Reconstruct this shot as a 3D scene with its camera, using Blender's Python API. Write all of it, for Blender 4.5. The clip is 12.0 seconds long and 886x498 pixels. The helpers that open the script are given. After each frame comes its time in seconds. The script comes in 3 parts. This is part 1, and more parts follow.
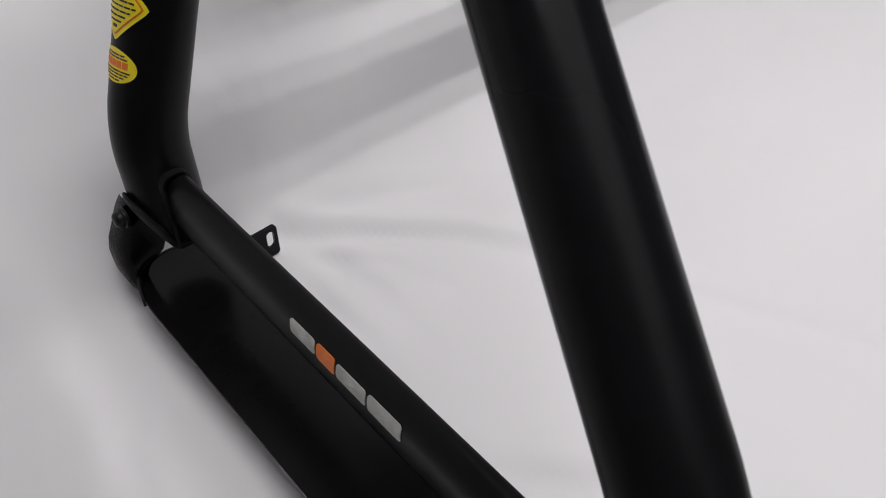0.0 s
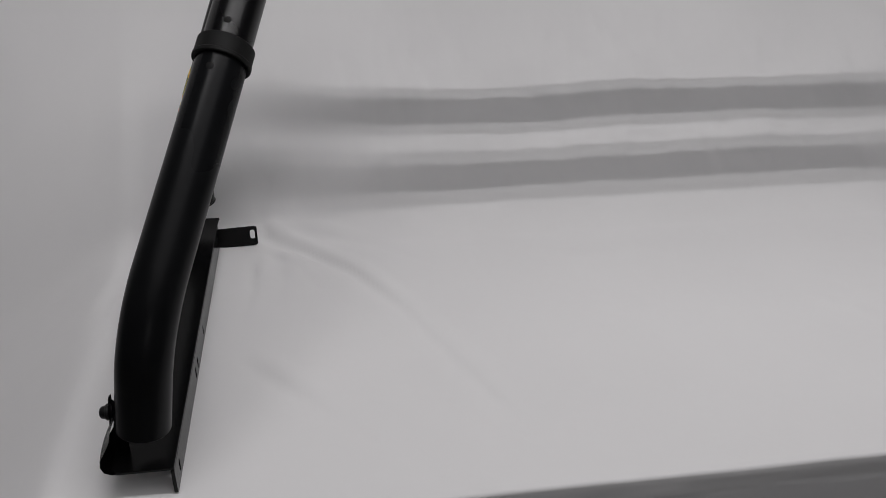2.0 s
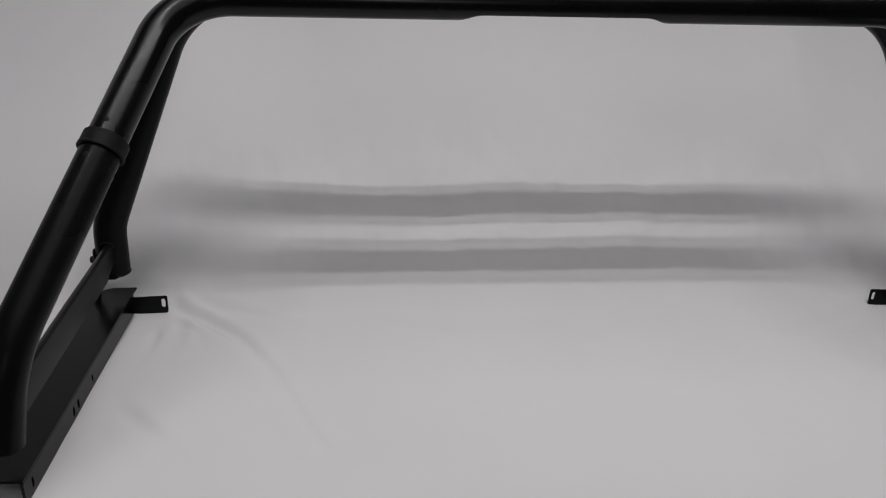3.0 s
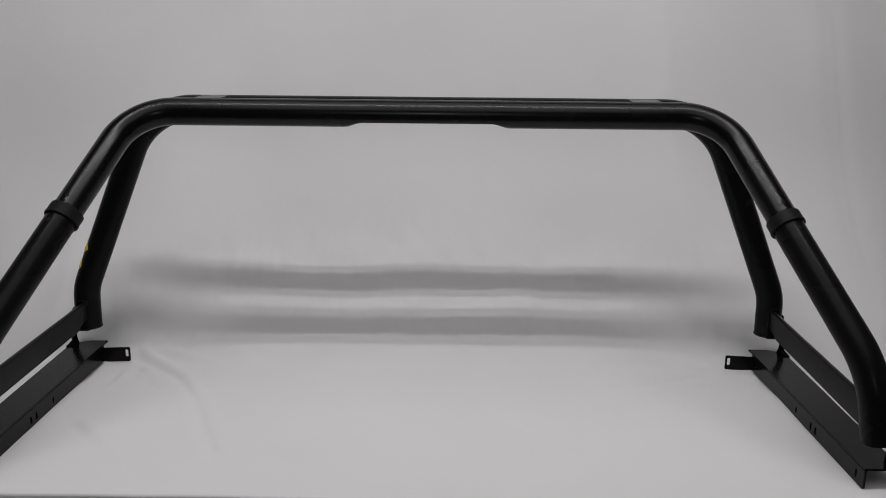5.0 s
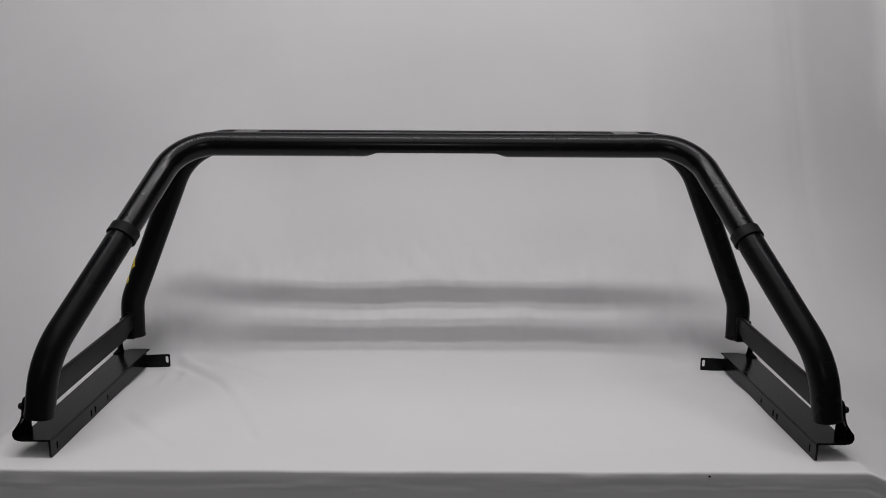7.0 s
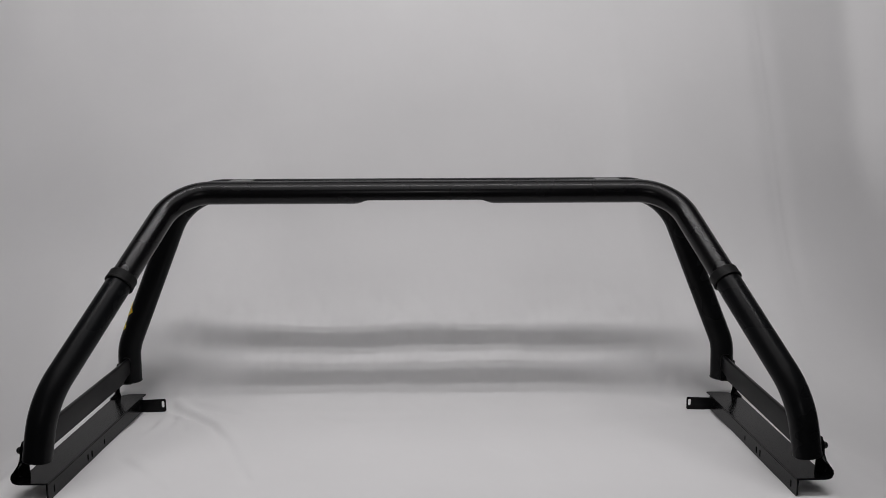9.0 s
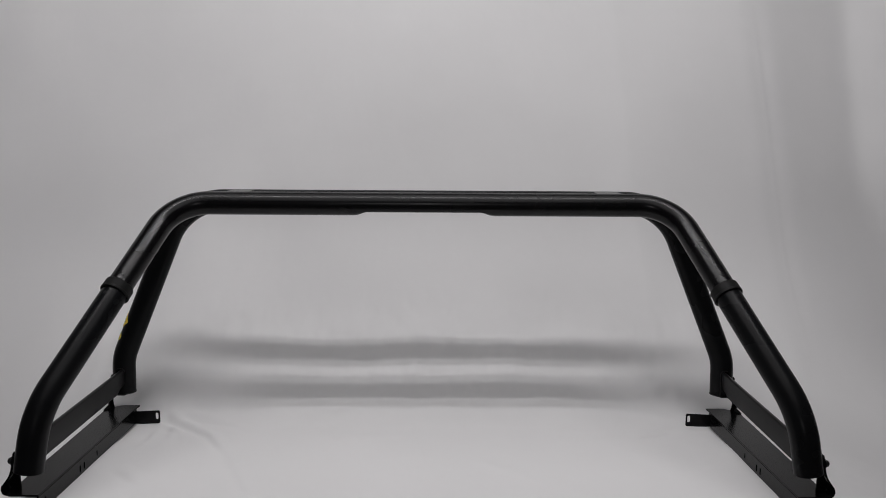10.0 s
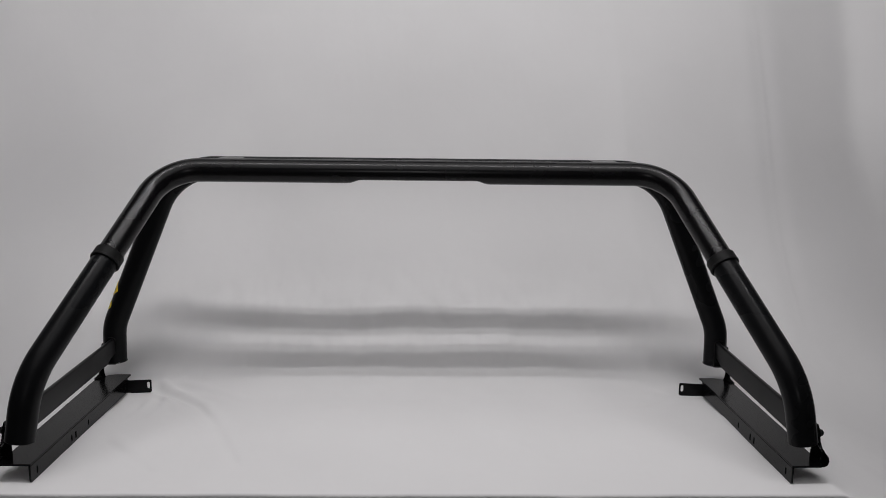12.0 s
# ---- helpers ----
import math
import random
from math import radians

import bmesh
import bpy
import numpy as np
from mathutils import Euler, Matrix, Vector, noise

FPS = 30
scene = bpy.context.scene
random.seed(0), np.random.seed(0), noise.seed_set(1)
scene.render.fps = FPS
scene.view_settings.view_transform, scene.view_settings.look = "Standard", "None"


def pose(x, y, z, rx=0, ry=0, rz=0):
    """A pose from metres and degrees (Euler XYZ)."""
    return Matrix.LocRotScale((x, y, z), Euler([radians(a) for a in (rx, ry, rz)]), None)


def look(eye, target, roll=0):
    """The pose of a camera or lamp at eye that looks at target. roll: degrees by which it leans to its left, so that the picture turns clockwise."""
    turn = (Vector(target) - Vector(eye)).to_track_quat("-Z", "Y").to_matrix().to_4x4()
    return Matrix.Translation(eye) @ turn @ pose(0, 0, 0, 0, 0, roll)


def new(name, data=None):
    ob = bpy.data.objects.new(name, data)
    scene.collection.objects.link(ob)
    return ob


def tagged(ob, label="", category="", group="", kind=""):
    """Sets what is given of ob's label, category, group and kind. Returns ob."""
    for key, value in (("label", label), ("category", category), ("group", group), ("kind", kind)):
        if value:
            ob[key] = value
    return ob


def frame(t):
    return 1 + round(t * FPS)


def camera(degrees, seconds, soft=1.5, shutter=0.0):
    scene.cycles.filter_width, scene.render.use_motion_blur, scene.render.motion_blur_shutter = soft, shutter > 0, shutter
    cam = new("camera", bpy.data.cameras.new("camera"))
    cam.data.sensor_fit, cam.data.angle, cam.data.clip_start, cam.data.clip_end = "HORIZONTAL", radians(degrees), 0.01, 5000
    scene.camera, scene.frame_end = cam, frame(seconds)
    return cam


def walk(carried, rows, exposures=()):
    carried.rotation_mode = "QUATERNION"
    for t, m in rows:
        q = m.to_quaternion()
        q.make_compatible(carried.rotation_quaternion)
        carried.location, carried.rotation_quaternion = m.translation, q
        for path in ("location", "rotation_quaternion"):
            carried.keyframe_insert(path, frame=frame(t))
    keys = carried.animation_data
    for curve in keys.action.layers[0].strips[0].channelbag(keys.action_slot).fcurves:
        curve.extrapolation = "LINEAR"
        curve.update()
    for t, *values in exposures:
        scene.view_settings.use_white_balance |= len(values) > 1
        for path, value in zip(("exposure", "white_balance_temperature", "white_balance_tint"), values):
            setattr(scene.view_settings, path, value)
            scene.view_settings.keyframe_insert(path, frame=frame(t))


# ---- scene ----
cam = camera(54.53, 12.0, soft=0.7, shutter=0.12)
walk(cam, (
    (0, pose(-0.9409, -0.0195, 0.5369, 47.415, 0.631, -40.570)),
    (0.3, pose(-0.9314, -0.1143, 0.5690, 47.861, 0.259, -38.443)),
    (0.5, pose(-0.9235, -0.1866, 0.5833, 49.376, -0.376, -34.407)),
    (0.7, pose(-0.8772, -0.2280, 0.5972, 49.509, -0.200, -29.701)),
    (1, pose(-0.7770, -0.3510, 0.5903, 53.579, -0.218, -17.834)),
    (1.3, pose(-0.6902, -0.4377, 0.6502, 53.858, -0.152, -12.467)),
    (1.5, pose(-0.6637, -0.4908, 0.6754, 55.289, -1.011, -11.173)),
    (2, pose(-0.5836, -0.7001, 0.7106, 59.148, -1.137, -8.876)),
    (2.5, pose(-0.4957, -0.8313, 0.7563, 62.757, -1.582, -7.390)),
    (3, pose(-0.3122, -0.9205, 0.7641, 66.187, -1.678, -4.748)),
    (3.5, pose(-0.1479, -1.0325, 0.7678, 69.229, -2.000, -3.450)),
    (3.7, pose(-0.1444, -1.1103, 0.7643, 71.403, -2.055, -3.421)),
    (5.3, pose(0.0916, -1.3211, 0.7574, 75.358, -0.753, 1.973)),
    (5.5, pose(0.1079, -1.3314, 0.7601, 75.531, -1.022, 2.589)),
    (6, pose(0.1170, -1.3720, 0.7537, 76.565, -0.689, 2.557)),
    (6.5, pose(0.0514, -1.4624, 0.7605, 77.360, -0.785, 1.030)),
    (7, pose(0.0110, -1.5682, 0.7611, 77.876, -0.318, -0.104)),
    (7.2, pose(0.0179, -1.5976, 0.7672, 77.994, -0.215, 0.025)),
    (8.8, pose(0.0231, -1.6370, 0.7741, 80.444, -0.109, -0.299)),
    (9, pose(0.0340, -1.6282, 0.7692, 80.906, 0.266, -0.323)),
    (9.5, pose(0.0472, -1.6107, 0.7655, 81.510, 0.194, -0.194)),
    (10, pose(0.0273, -1.6152, 0.7608, 81.931, -0.395, -0.471)),
    (10.5, pose(-0.0008, -1.6253, 0.7584, 81.512, -0.839, -0.782)),
    (11, pose(-0.0088, -1.6361, 0.7586, 81.134, -0.833, -0.876)),
    (11.5, pose(-0.0099, -1.6285, 0.7507, 80.580, -0.799, -0.845)),
    (12, pose(0.0096, -1.5957, 0.7544, 79.945, -0.710, -1.285)),
), exposures=(
    (0.0, 0.48, 6490, 12.0), (0.5, 0.43, 6500, 11.5), (1.0, 0.20, 6540, 10.5), (1.5, 0.06, 6500, 10.0), (2.0, -0.04, 6500, 10.0), (2.5, -0.03, 6500, 10.0), (3.0, -0.08, 6500, 10.0),
    (3.6, -0.07, 6500, 10.0), (5.5, -0.02, 6500, 10.0), (6.5, 0.0, 6500, 10.0), (11.0, 0.0, 6500, 10.0), (12.0, 0.07, 6500, 10.0)))

# ---- light: ceiling strip lamps in a dim room ----
world = bpy.data.worlds.new("world")
world.use_nodes = True
world.node_tree.nodes["Background"].inputs[0].default_value = (0.5, 0.5, 0.52, 1)
world.node_tree.nodes["Background"].inputs[1].default_value = 0.02
scene.world = world


def strip_lamp(name, eye, target, length, width, watts, spin=0.0):
    data = bpy.data.lights.new(name, "AREA")
    data.shape, data.size, data.size_y, data.energy = "RECTANGLE", length, width, watts
    data.color = (1.0, 0.978, 0.992)
    ob = new(name, data)
    ob.matrix_world = look(eye, target) @ pose(0, 0, 0, 0, 0, spin)
    return ob


# twin tubes over the table give each shadow its core and its paler flanks
for y in (-0.235, -0.130):
    strip_lamp("strip_lamp_over_table", (0.02, y, 2.75), (0.02, y + 0.95, 0.0), 3.0, 0.020, 12.8)
# an added soft fill below the ceiling, in place of the room's scattered light
strip_lamp("ceiling_fill", (0.0, -0.95, 2.8), (0.0, -0.95, 0.0), 2.6, 4.2, 36)


# a lamp at the far end of the room, behind the camera
strip_lamp("room_lamp", (-0.1, -4.0, 1.15), (0.0, 0.0, 0.5), 0.16, 0.16, 5.0)


# ---- materials ----
def material(name, colour, rough, metal=0.0, spread=0.15, scale=60.0, bump=0.0, bump_scale=400.0, specular=0.5, stain=0.0, stain_scale=4.0):
    mat = bpy.data.materials.new(name)
    mat.use_nodes = True
    nt = mat.node_tree
    bsdf = nt.nodes["Principled BSDF"]
    bsdf.inputs["Metallic"].default_value = metal
    bsdf.inputs["Specular IOR Level"].default_value = specular
    co = nt.nodes.new("ShaderNodeTexCoord")
    fine = nt.nodes.new("ShaderNodeTexNoise")
    fine.inputs["Scale"].default_value = scale
    fine.inputs["Detail"].default_value = 5
    broad = nt.nodes.new("ShaderNodeTexNoise")
    broad.inputs["Scale"].default_value = stain_scale
    broad.inputs["Detail"].default_value = 3
    for n in (fine, broad):
        nt.links.new(co.outputs["Object"], n.inputs["Vector"])
    mix = nt.nodes.new("ShaderNodeMix")
    mix.data_type = "RGBA"
    mix.inputs[6].default_value = (*[c * (1 - spread) for c in colour], 1)
    mix.inputs[7].default_value = (*[min(1.0, c * (1 + spread)) for c in colour], 1)
    nt.links.new(fine.outputs["Fac"], mix.inputs[0])
    last = mix.outputs[2]
    if stain:
        ramp = nt.nodes.new("ShaderNodeMapRange")
        ramp.inputs[1].default_value, ramp.inputs[2].default_value = 0.35, 0.7
        ramp.inputs[3].default_value, ramp.inputs[4].default_value = 1.0, 1.0 - stain
        nt.links.new(broad.outputs["Fac"], ramp.inputs[0])
        tint = nt.nodes.new("ShaderNodeMix")
        tint.data_type, tint.blend_type = "RGBA", "MULTIPLY"
        tint.inputs[0].default_value = 1.0
        nt.links.new(last, tint.inputs[6])
        nt.links.new(ramp.outputs[0], tint.inputs[7])
        last = tint.outputs[2]
    nt.links.new(last, bsdf.inputs["Base Color"])
    rr = nt.nodes.new("ShaderNodeMapRange")
    rr.inputs[1].default_value, rr.inputs[2].default_value = 0.3, 0.7
    rr.inputs[3].default_value, rr.inputs[4].default_value = rough * 0.80, min(1.0, rough * 1.20)
    nt.links.new(broad.outputs["Fac"], rr.inputs[0])
    nt.links.new(rr.outputs[0], bsdf.inputs["Roughness"])
    if bump:
        grain = nt.nodes.new("ShaderNodeTexNoise")
        grain.inputs["Scale"].default_value = bump_scale
        grain.inputs["Detail"].default_value = 2
        nt.links.new(co.outputs["Object"], grain.inputs["Vector"])
        bp = nt.nodes.new("ShaderNodeBump")
        bp.inputs["Strength"].default_value = bump
        bp.inputs["Distance"].default_value = 0.001
        nt.links.new(grain.outputs["Fac"], bp.inputs["Height"])
        nt.links.new(bp.outputs["Normal"], bsdf.inputs["Normal"])
    return mat


GLOSS_BLACK = material("semi_gloss_black_paint", (0.0036, 0.0034, 0.0040), 0.25, spread=0.3, scale=25, bump=0.012, bump_scale=260, specular=0.25, stain=0.2, stain_scale=9.0)
SATIN_BLACK = material("satin_black_powder_coat", (0.0066, 0.0069, 0.0076), 0.30, spread=0.25, bump=0.03, bump_scale=700, specular=0.095, stain=0.2, stain_scale=7.0)
STEEL_BLACK = material("black_coated_steel_plate", (0.0052, 0.0052, 0.0056), 0.19, spread=0.25, bump=0.02, bump_scale=900, stain=0.2, specular=0.13)
BAR_BLACK = material("black_coated_steel_bar", (0.0075, 0.0075, 0.0080), 0.33, spread=0.25, bump=0.02, bump_scale=900, stain=0.2, specular=0.11)
RUBBER = material("black_rubber", (0.006, 0.006, 0.006), 0.6, spread=0.2, bump=0.15, bump_scale=500, specular=0.2)
BOLT_BLACK = material("black_oxide_bolt", (0.008, 0.008, 0.008), 0.42, spread=0.3, specular=0.25)
YELLOW = material("yellow_sticker_vinyl", (0.90, 0.74, 0.02), 0.42, spread=0.06)
ORANGE = material("orange_sticker_vinyl", (0.85, 0.20, 0.015), 0.42, spread=0.06)
INK = material("black_sticker_ink", (0.02, 0.018, 0.01), 0.5)
SILVER = material("pale_sticker_vinyl", (0.56, 0.57, 0.52), 0.4, spread=0.22, scale=140, stain=0.25, stain_scale=90.0)


def cloth_material():
    mat = material("white_backdrop_cloth", (0.79, 0.785, 0.785), 0.92, spread=0.02, scale=9, specular=0.12, stain=0.035, stain_scale=2.2)
    nt = mat.node_tree
    bsdf = nt.nodes["Principled BSDF"]
    co = nt.nodes.new("ShaderNodeTexCoord")
    weave = nt.nodes.new("ShaderNodeTexNoise")
    weave.inputs["Scale"].default_value = 700
    weave.inputs["Detail"].default_value = 2
    rumple = nt.nodes.new("ShaderNodeTexNoise")
    rumple.inputs["Scale"].default_value = 26
    rumple.inputs["Detail"].default_value = 5
    rumple.inputs["Distortion"].default_value = 0.6
    crease = nt.nodes.new("ShaderNodeTexNoise")
    crease.inputs["Scale"].default_value = 7
    crease.inputs["Detail"].default_value = 4
    for n in (weave, rumple, crease):
        nt.links.new(co.outputs["Object"], n.inputs["Vector"])
    last = None
    for node, strength, distance in ((weave, 0.10, 0.0004), (rumple, 0.14, 0.0026), (crease, 0.20, 0.0045)):
        bp = nt.nodes.new("ShaderNodeBump")
        bp.inputs["Strength"].default_value = strength
        bp.inputs["Distance"].default_value = distance
        nt.links.new(node.outputs["Fac"], bp.inputs["Height"])
        if last is not None:
            nt.links.new(last, bp.inputs["Normal"])
        last = bp.outputs["Normal"]
    nt.links.new(last, bsdf.inputs["Normal"])
    return mat


CLOTH = cloth_material()
ROOM_PAINT = material("grey_room_paint", (0.20, 0.20, 0.205), 0.8, spread=0.05, scale=8, stain=0.08, stain_scale=1.0)
ROOM_FLOOR = material("grey_concrete_floor", (0.16, 0.16, 0.16), 0.7, spread=0.2, scale=12, stain=0.2, stain_scale=1.5)


# ---- mesh helpers ----
def finish(name, bm, mat, parent=None, label="", smooth=True, angle=35):
    me = bpy.data.meshes.new(name)
    bmesh.ops.recalc_face_normals(bm, faces=bm.faces)
    if smooth:
        for face in bm.faces:
            face.smooth = True
        for edge in bm.edges:
            edge.smooth = len(edge.link_faces) == 2 and edge.calc_face_angle(0.0) < radians(angle)
    bm.to_mesh(me)
    bm.free()
    me.materials.append(mat)
    ob = new(name, me)
    if parent is not None:
        ob.parent = parent
    if label:
        tagged(ob, label)
    return ob


def part(name, bm, mat, parent, label="", smooth=True):
    return finish(name, bm, mat, parent, label, smooth)


def smoothstep(a, b, x):
    t = min(1.0, max(0.0, (x - a) / (b - a)))
    return t * t * (3 - 2 * t)


def rounded_path(points, radii, steps=14):
    """A line through the points with its inner corners rounded."""
    pts = [Vector(p) for p in points]
    out = [pts[0]]
    for i, r in enumerate(radii, 1):
        q = pts[i]
        u, v = (pts[i - 1] - q).normalized(), (pts[i + 1] - q).normalized()
        half = u.angle(v) / 2
        d = r / math.tan(half)
        centre = q + (u + v).normalized() * (r / math.sin(half))
        a, b = q + u * d - centre, q + v * d - centre
        w = a.angle(b)
        for k in range(steps + 1):
            s = k / steps
            out.append(centre + (a * math.sin((1 - s) * w) + b * math.sin(s * w)) / math.sin(w))
    out.append(pts[-1])
    return out


def refine(path, step=0.02):
    out = []
    for a, b in zip(path[:-1], path[1:]):
        n = max(1, int((b - a).length / step))
        out += [a.lerp(b, k / n) for k in range(n)]
    return out + [path[-1]]


def cut_path(path, start, end):
    """The stretch of a path between two lengths along it."""
    out, run = [], 0.0
    for a, b in zip(path[:-1], path[1:]):
        n = (b - a).length
        if run <= start < run + n:
            out.append(a.lerp(b, (start - run) / n))
        if start < run + n < end:
            out.append(b.copy())
        if run < end <= run + n:
            out.append(a.lerp(b, (end - run) / n))
        run += n
    return out


def path_length(path):
    return sum((b - a).length for a, b in zip(path[:-1], path[1:]))


def frames_along(path):
    tangents = []
    for i in range(len(path)):
        a, b = path[max(0, i - 1)], path[min(len(path) - 1, i + 1)]
        tangents.append((b - a).normalized())
    side = tangents[0].cross(Vector((0, 1, 0.01))).normalized()
    out = []
    for p, t in zip(path, tangents):
        side = (side - t * side.dot(t)).normalized()
        out.append((p, t, side, t.cross(side).normalized()))
    return out


def tube(path, radius, segments=40, wall=0.003, depth=0.05, ends=(True, True)):
    """A hollow round tube along a path, with open, slightly rounded ends."""
    rings = []
    fr = frames_along(path)
    p, t, s, n = fr[0]
    if ends[0]:
        rings += [(p + t * depth, s, n, radius - wall), (p + t * 0.001, s, n, radius - wall), (p, s, n, radius - 0.001)]
    rings.append((p + t * 0.0012, s, n, radius))
    rings += [(p, s, n, radius) for p, t, s, n in fr[1:-1]]
    p, t, s, n = fr[-1]
    rings.append((p - t * 0.0012, s, n, radius))
    if ends[1]:
        rings += [(p, s, n, radius - 0.001), (p - t * 0.001, s, n, radius - wall), (p - t * depth, s, n, radius - wall)]
    bm = bmesh.new()
    loops = []
    for p, s, n, r in rings:
        loops.append([bm.verts.new(p + (s * math.cos(a) + n * math.sin(a)) * r) for a in (2 * math.pi * k / segments for k in range(segments))])
    for a, b in zip(loops[:-1], loops[1:]):
        for k in range(segments):
            bm.faces.new((a[k], a[(k + 1) % segments], b[(k + 1) % segments], b[k]))
    return bm


def outline_plate(outer, holes, thickness, place, bevel=0.0008):
    """A flat plate with holes: 2D outlines, extruded by its thickness, at a pose."""
    bm = bmesh.new()
    edges = []
    for loop in [outer] + list(holes):
        vs = [bm.verts.new((x, y, 0)) for x, y in loop]
        edges += [bm.edges.new((vs[i], vs[(i + 1) % len(vs)])) for i in range(len(vs))]
    bmesh.ops.triangle_fill(bm, use_beauty=True, edges=edges)
    faces = list(bm.faces)
    grown = bmesh.ops.extrude_face_region(bm, geom=faces)
    top = [g for g in grown["geom"] if isinstance(g, bmesh.types.BMVert)]
    bmesh.ops.translate(bm, verts=top, vec=(0, 0, thickness))
    bmesh.ops.recalc_face_normals(bm, faces=bm.faces)
    if bevel:
        rim = [e for e in bm.edges if len(e.link_faces) == 2 and e.calc_face_angle(0.0) > 0.9]
        bmesh.ops.bevel(bm, geom=rim, offset=bevel, segments=1, affect="EDGES", clamp_overlap=True)
    bmesh.ops.transform(bm, matrix=place, verts=bm.verts)
    return bm


def rounded_rect(x0, y0, x1, y1, r, steps=5, corners=(1, 1, 1, 1)):
    out = []
    for (cx, cy, sx, sy, a0), on in zip(((x1, y1, -1, -1, 0), (x0, y1, 1, -1, 90), (x0, y0, 1, 1, 180), (x1, y0, -1, 1, 270)), corners):
        rr = r * on
        if not rr:
            out.append((cx, cy))
            continue
        for k in range(steps + 1):
            a = radians(a0 + 90 * k / steps)
            out.append((cx + sx * rr + math.cos(a) * rr, cy + sy * rr + math.sin(a) * rr))
    return out


def slot(cx, cy, length, width, upright=True, steps=6):
    r = width / 2
    h = length / 2 - r
    pts = [(r * math.cos(math.pi * k / steps), h + r * math.sin(math.pi * k / steps)) for k in range(steps + 1)]
    pts += [(-x, -y) for x, y in pts]
    return [(cx + x, cy + y) if upright else (cx + y, cy + x) for x, y in pts]


def disc_stack(rings, place, segments=24):
    """A turned solid about z: (height, radius) rings, closed at both ends."""
    bm = bmesh.new()
    loops = [[bm.verts.new((r * math.cos(2 * math.pi * k / segments), r * math.sin(2 * math.pi * k / segments), z)) for k in range(segments)] for z, r in rings]
    for a, b in zip(loops[:-1], loops[1:]):
        for k in range(segments):
            bm.faces.new((a[k], a[(k + 1) % segments], b[(k + 1) % segments], b[k]))
    bm.faces.new(loops[0])
    bm.faces.new(loops[-1])
    bmesh.ops.transform(bm, matrix=place, verts=bm.verts)
    return bm


def box(x0, y0, z0, x1, y1, z1, bevel=0.0):
    bm = bmesh.new()
    bmesh.ops.create_cube(bm, size=1.0)
    bmesh.ops.scale(bm, vec=(x1 - x0, y1 - y0, z1 - z0), verts=bm.verts)
    bmesh.ops.translate(bm, vec=((x0 + x1) / 2, (y0 + y1) / 2, (z0 + z1) / 2), verts=bm.verts)
    if bevel:
        bmesh.ops.bevel(bm, geom=bm.edges[:], offset=bevel, segments=2, affect="EDGES")
    return bm


# ---- the room that closes the place ----
def slab(name, x0, y0, z0, x1, y1, z1, mat, label):
    tagged(finish(name, box(x0, y0, z0, x1, y1, z1), mat, smooth=False), label, "room", kind="structure")


slab("floor", -3.6, -4.2, -0.95, 3.6, 1.9, -0.80, ROOM_FLOOR, "grey concrete floor of the dim studio room")
slab("wall_south", -3.6, -4.2, -0.80, 3.6, -4.05, 2.9, ROOM_PAINT, "plain grey painted studio wall")
slab("wall_north", -3.6, 1.75, -0.80, 3.6, 1.9, 2.9, ROOM_PAINT, "plain grey painted wall behind the backdrop")
slab("wall_west", -3.6, -4.05, -0.80, -3.45, 1.75, 2.9, ROOM_PAINT, "plain grey painted studio wall")
slab("wall_east", 3.45, -4.05, -0.80, 3.6, 1.75, 2.9, ROOM_PAINT, "plain grey painted studio wall")
slab("ceiling", -3.6, -4.2, 2.9, 3.6, 1.9, 3.0, ROOM_PAINT, "plain grey painted studio ceiling")

# ---- the white cloth: hanging front, table top, sweep and back ----
FRONT, SWEEP, RADIUS = -0.050, 0.500, 0.10
LEAN, STEEP = 40.0, 74.0
EDGE_LEFT, EDGE_RIGHT = -0.89, 0.83


def cloth_profile():
    pts = [(FRONT - 0.012, -0.74), (FRONT - 0.009, -0.5), (FRONT - 0.004, -0.25), (FRONT - 0.001, -0.13)] + [(FRONT + 0.004 * (32 - k) / 32, -0.110 + 0.003 * k) for k in range(33)]
    for k in range(6):
        a = radians(180 - 90 * k / 5)
        pts.append((FRONT + 0.005 + 0.005 * math.cos(a), -0.005 + 0.005 * math.sin(a)))
    n = 84
    pts += [(FRONT + 0.005 + (SWEEP - FRONT - 0.005) * k / n, 0.0) for k in range(1, n + 1)]
    pts += [(SWEEP + RADIUS * math.sin(a), RADIUS - RADIUS * math.cos(a)) for a in (radians(LEAN * k / 16) for k in range(1, 17))]
    # a slanting run, then the back steepens and leans away
    for k in range(110):
        run = k * 0.018
        a = radians(LEAN + (STEEP - LEAN) * smoothstep(0.19, 0.70, run))
        y, z = pts[-1]
        pts.append((y + 0.018 * math.cos(a), z + 0.018 * math.sin(a)))
    return pts


def near_line(x, y, line):
    """How far a place is from a bent line, on which side, and how far along."""
    best = (9.0, 0.0, 0.0)
    total = len(line) - 1
    for i, ((ax, ay), (bx, by)) in enumerate(zip(line[:-1], line[1:])):
        ux, uy = bx - ax, by - ay
        n2 = ux * ux + uy * uy
        t = min(1.0, max(0.0, ((x - ax) * ux + (y - ay) * uy) / n2))
        dx, dy = x - ax - ux * t, y - ay - uy * t
        d = math.hypot(dx, dy)
        if d < best[0]:
            best = (d, ux * dy - uy * dx, (i + t) / total)
    return best


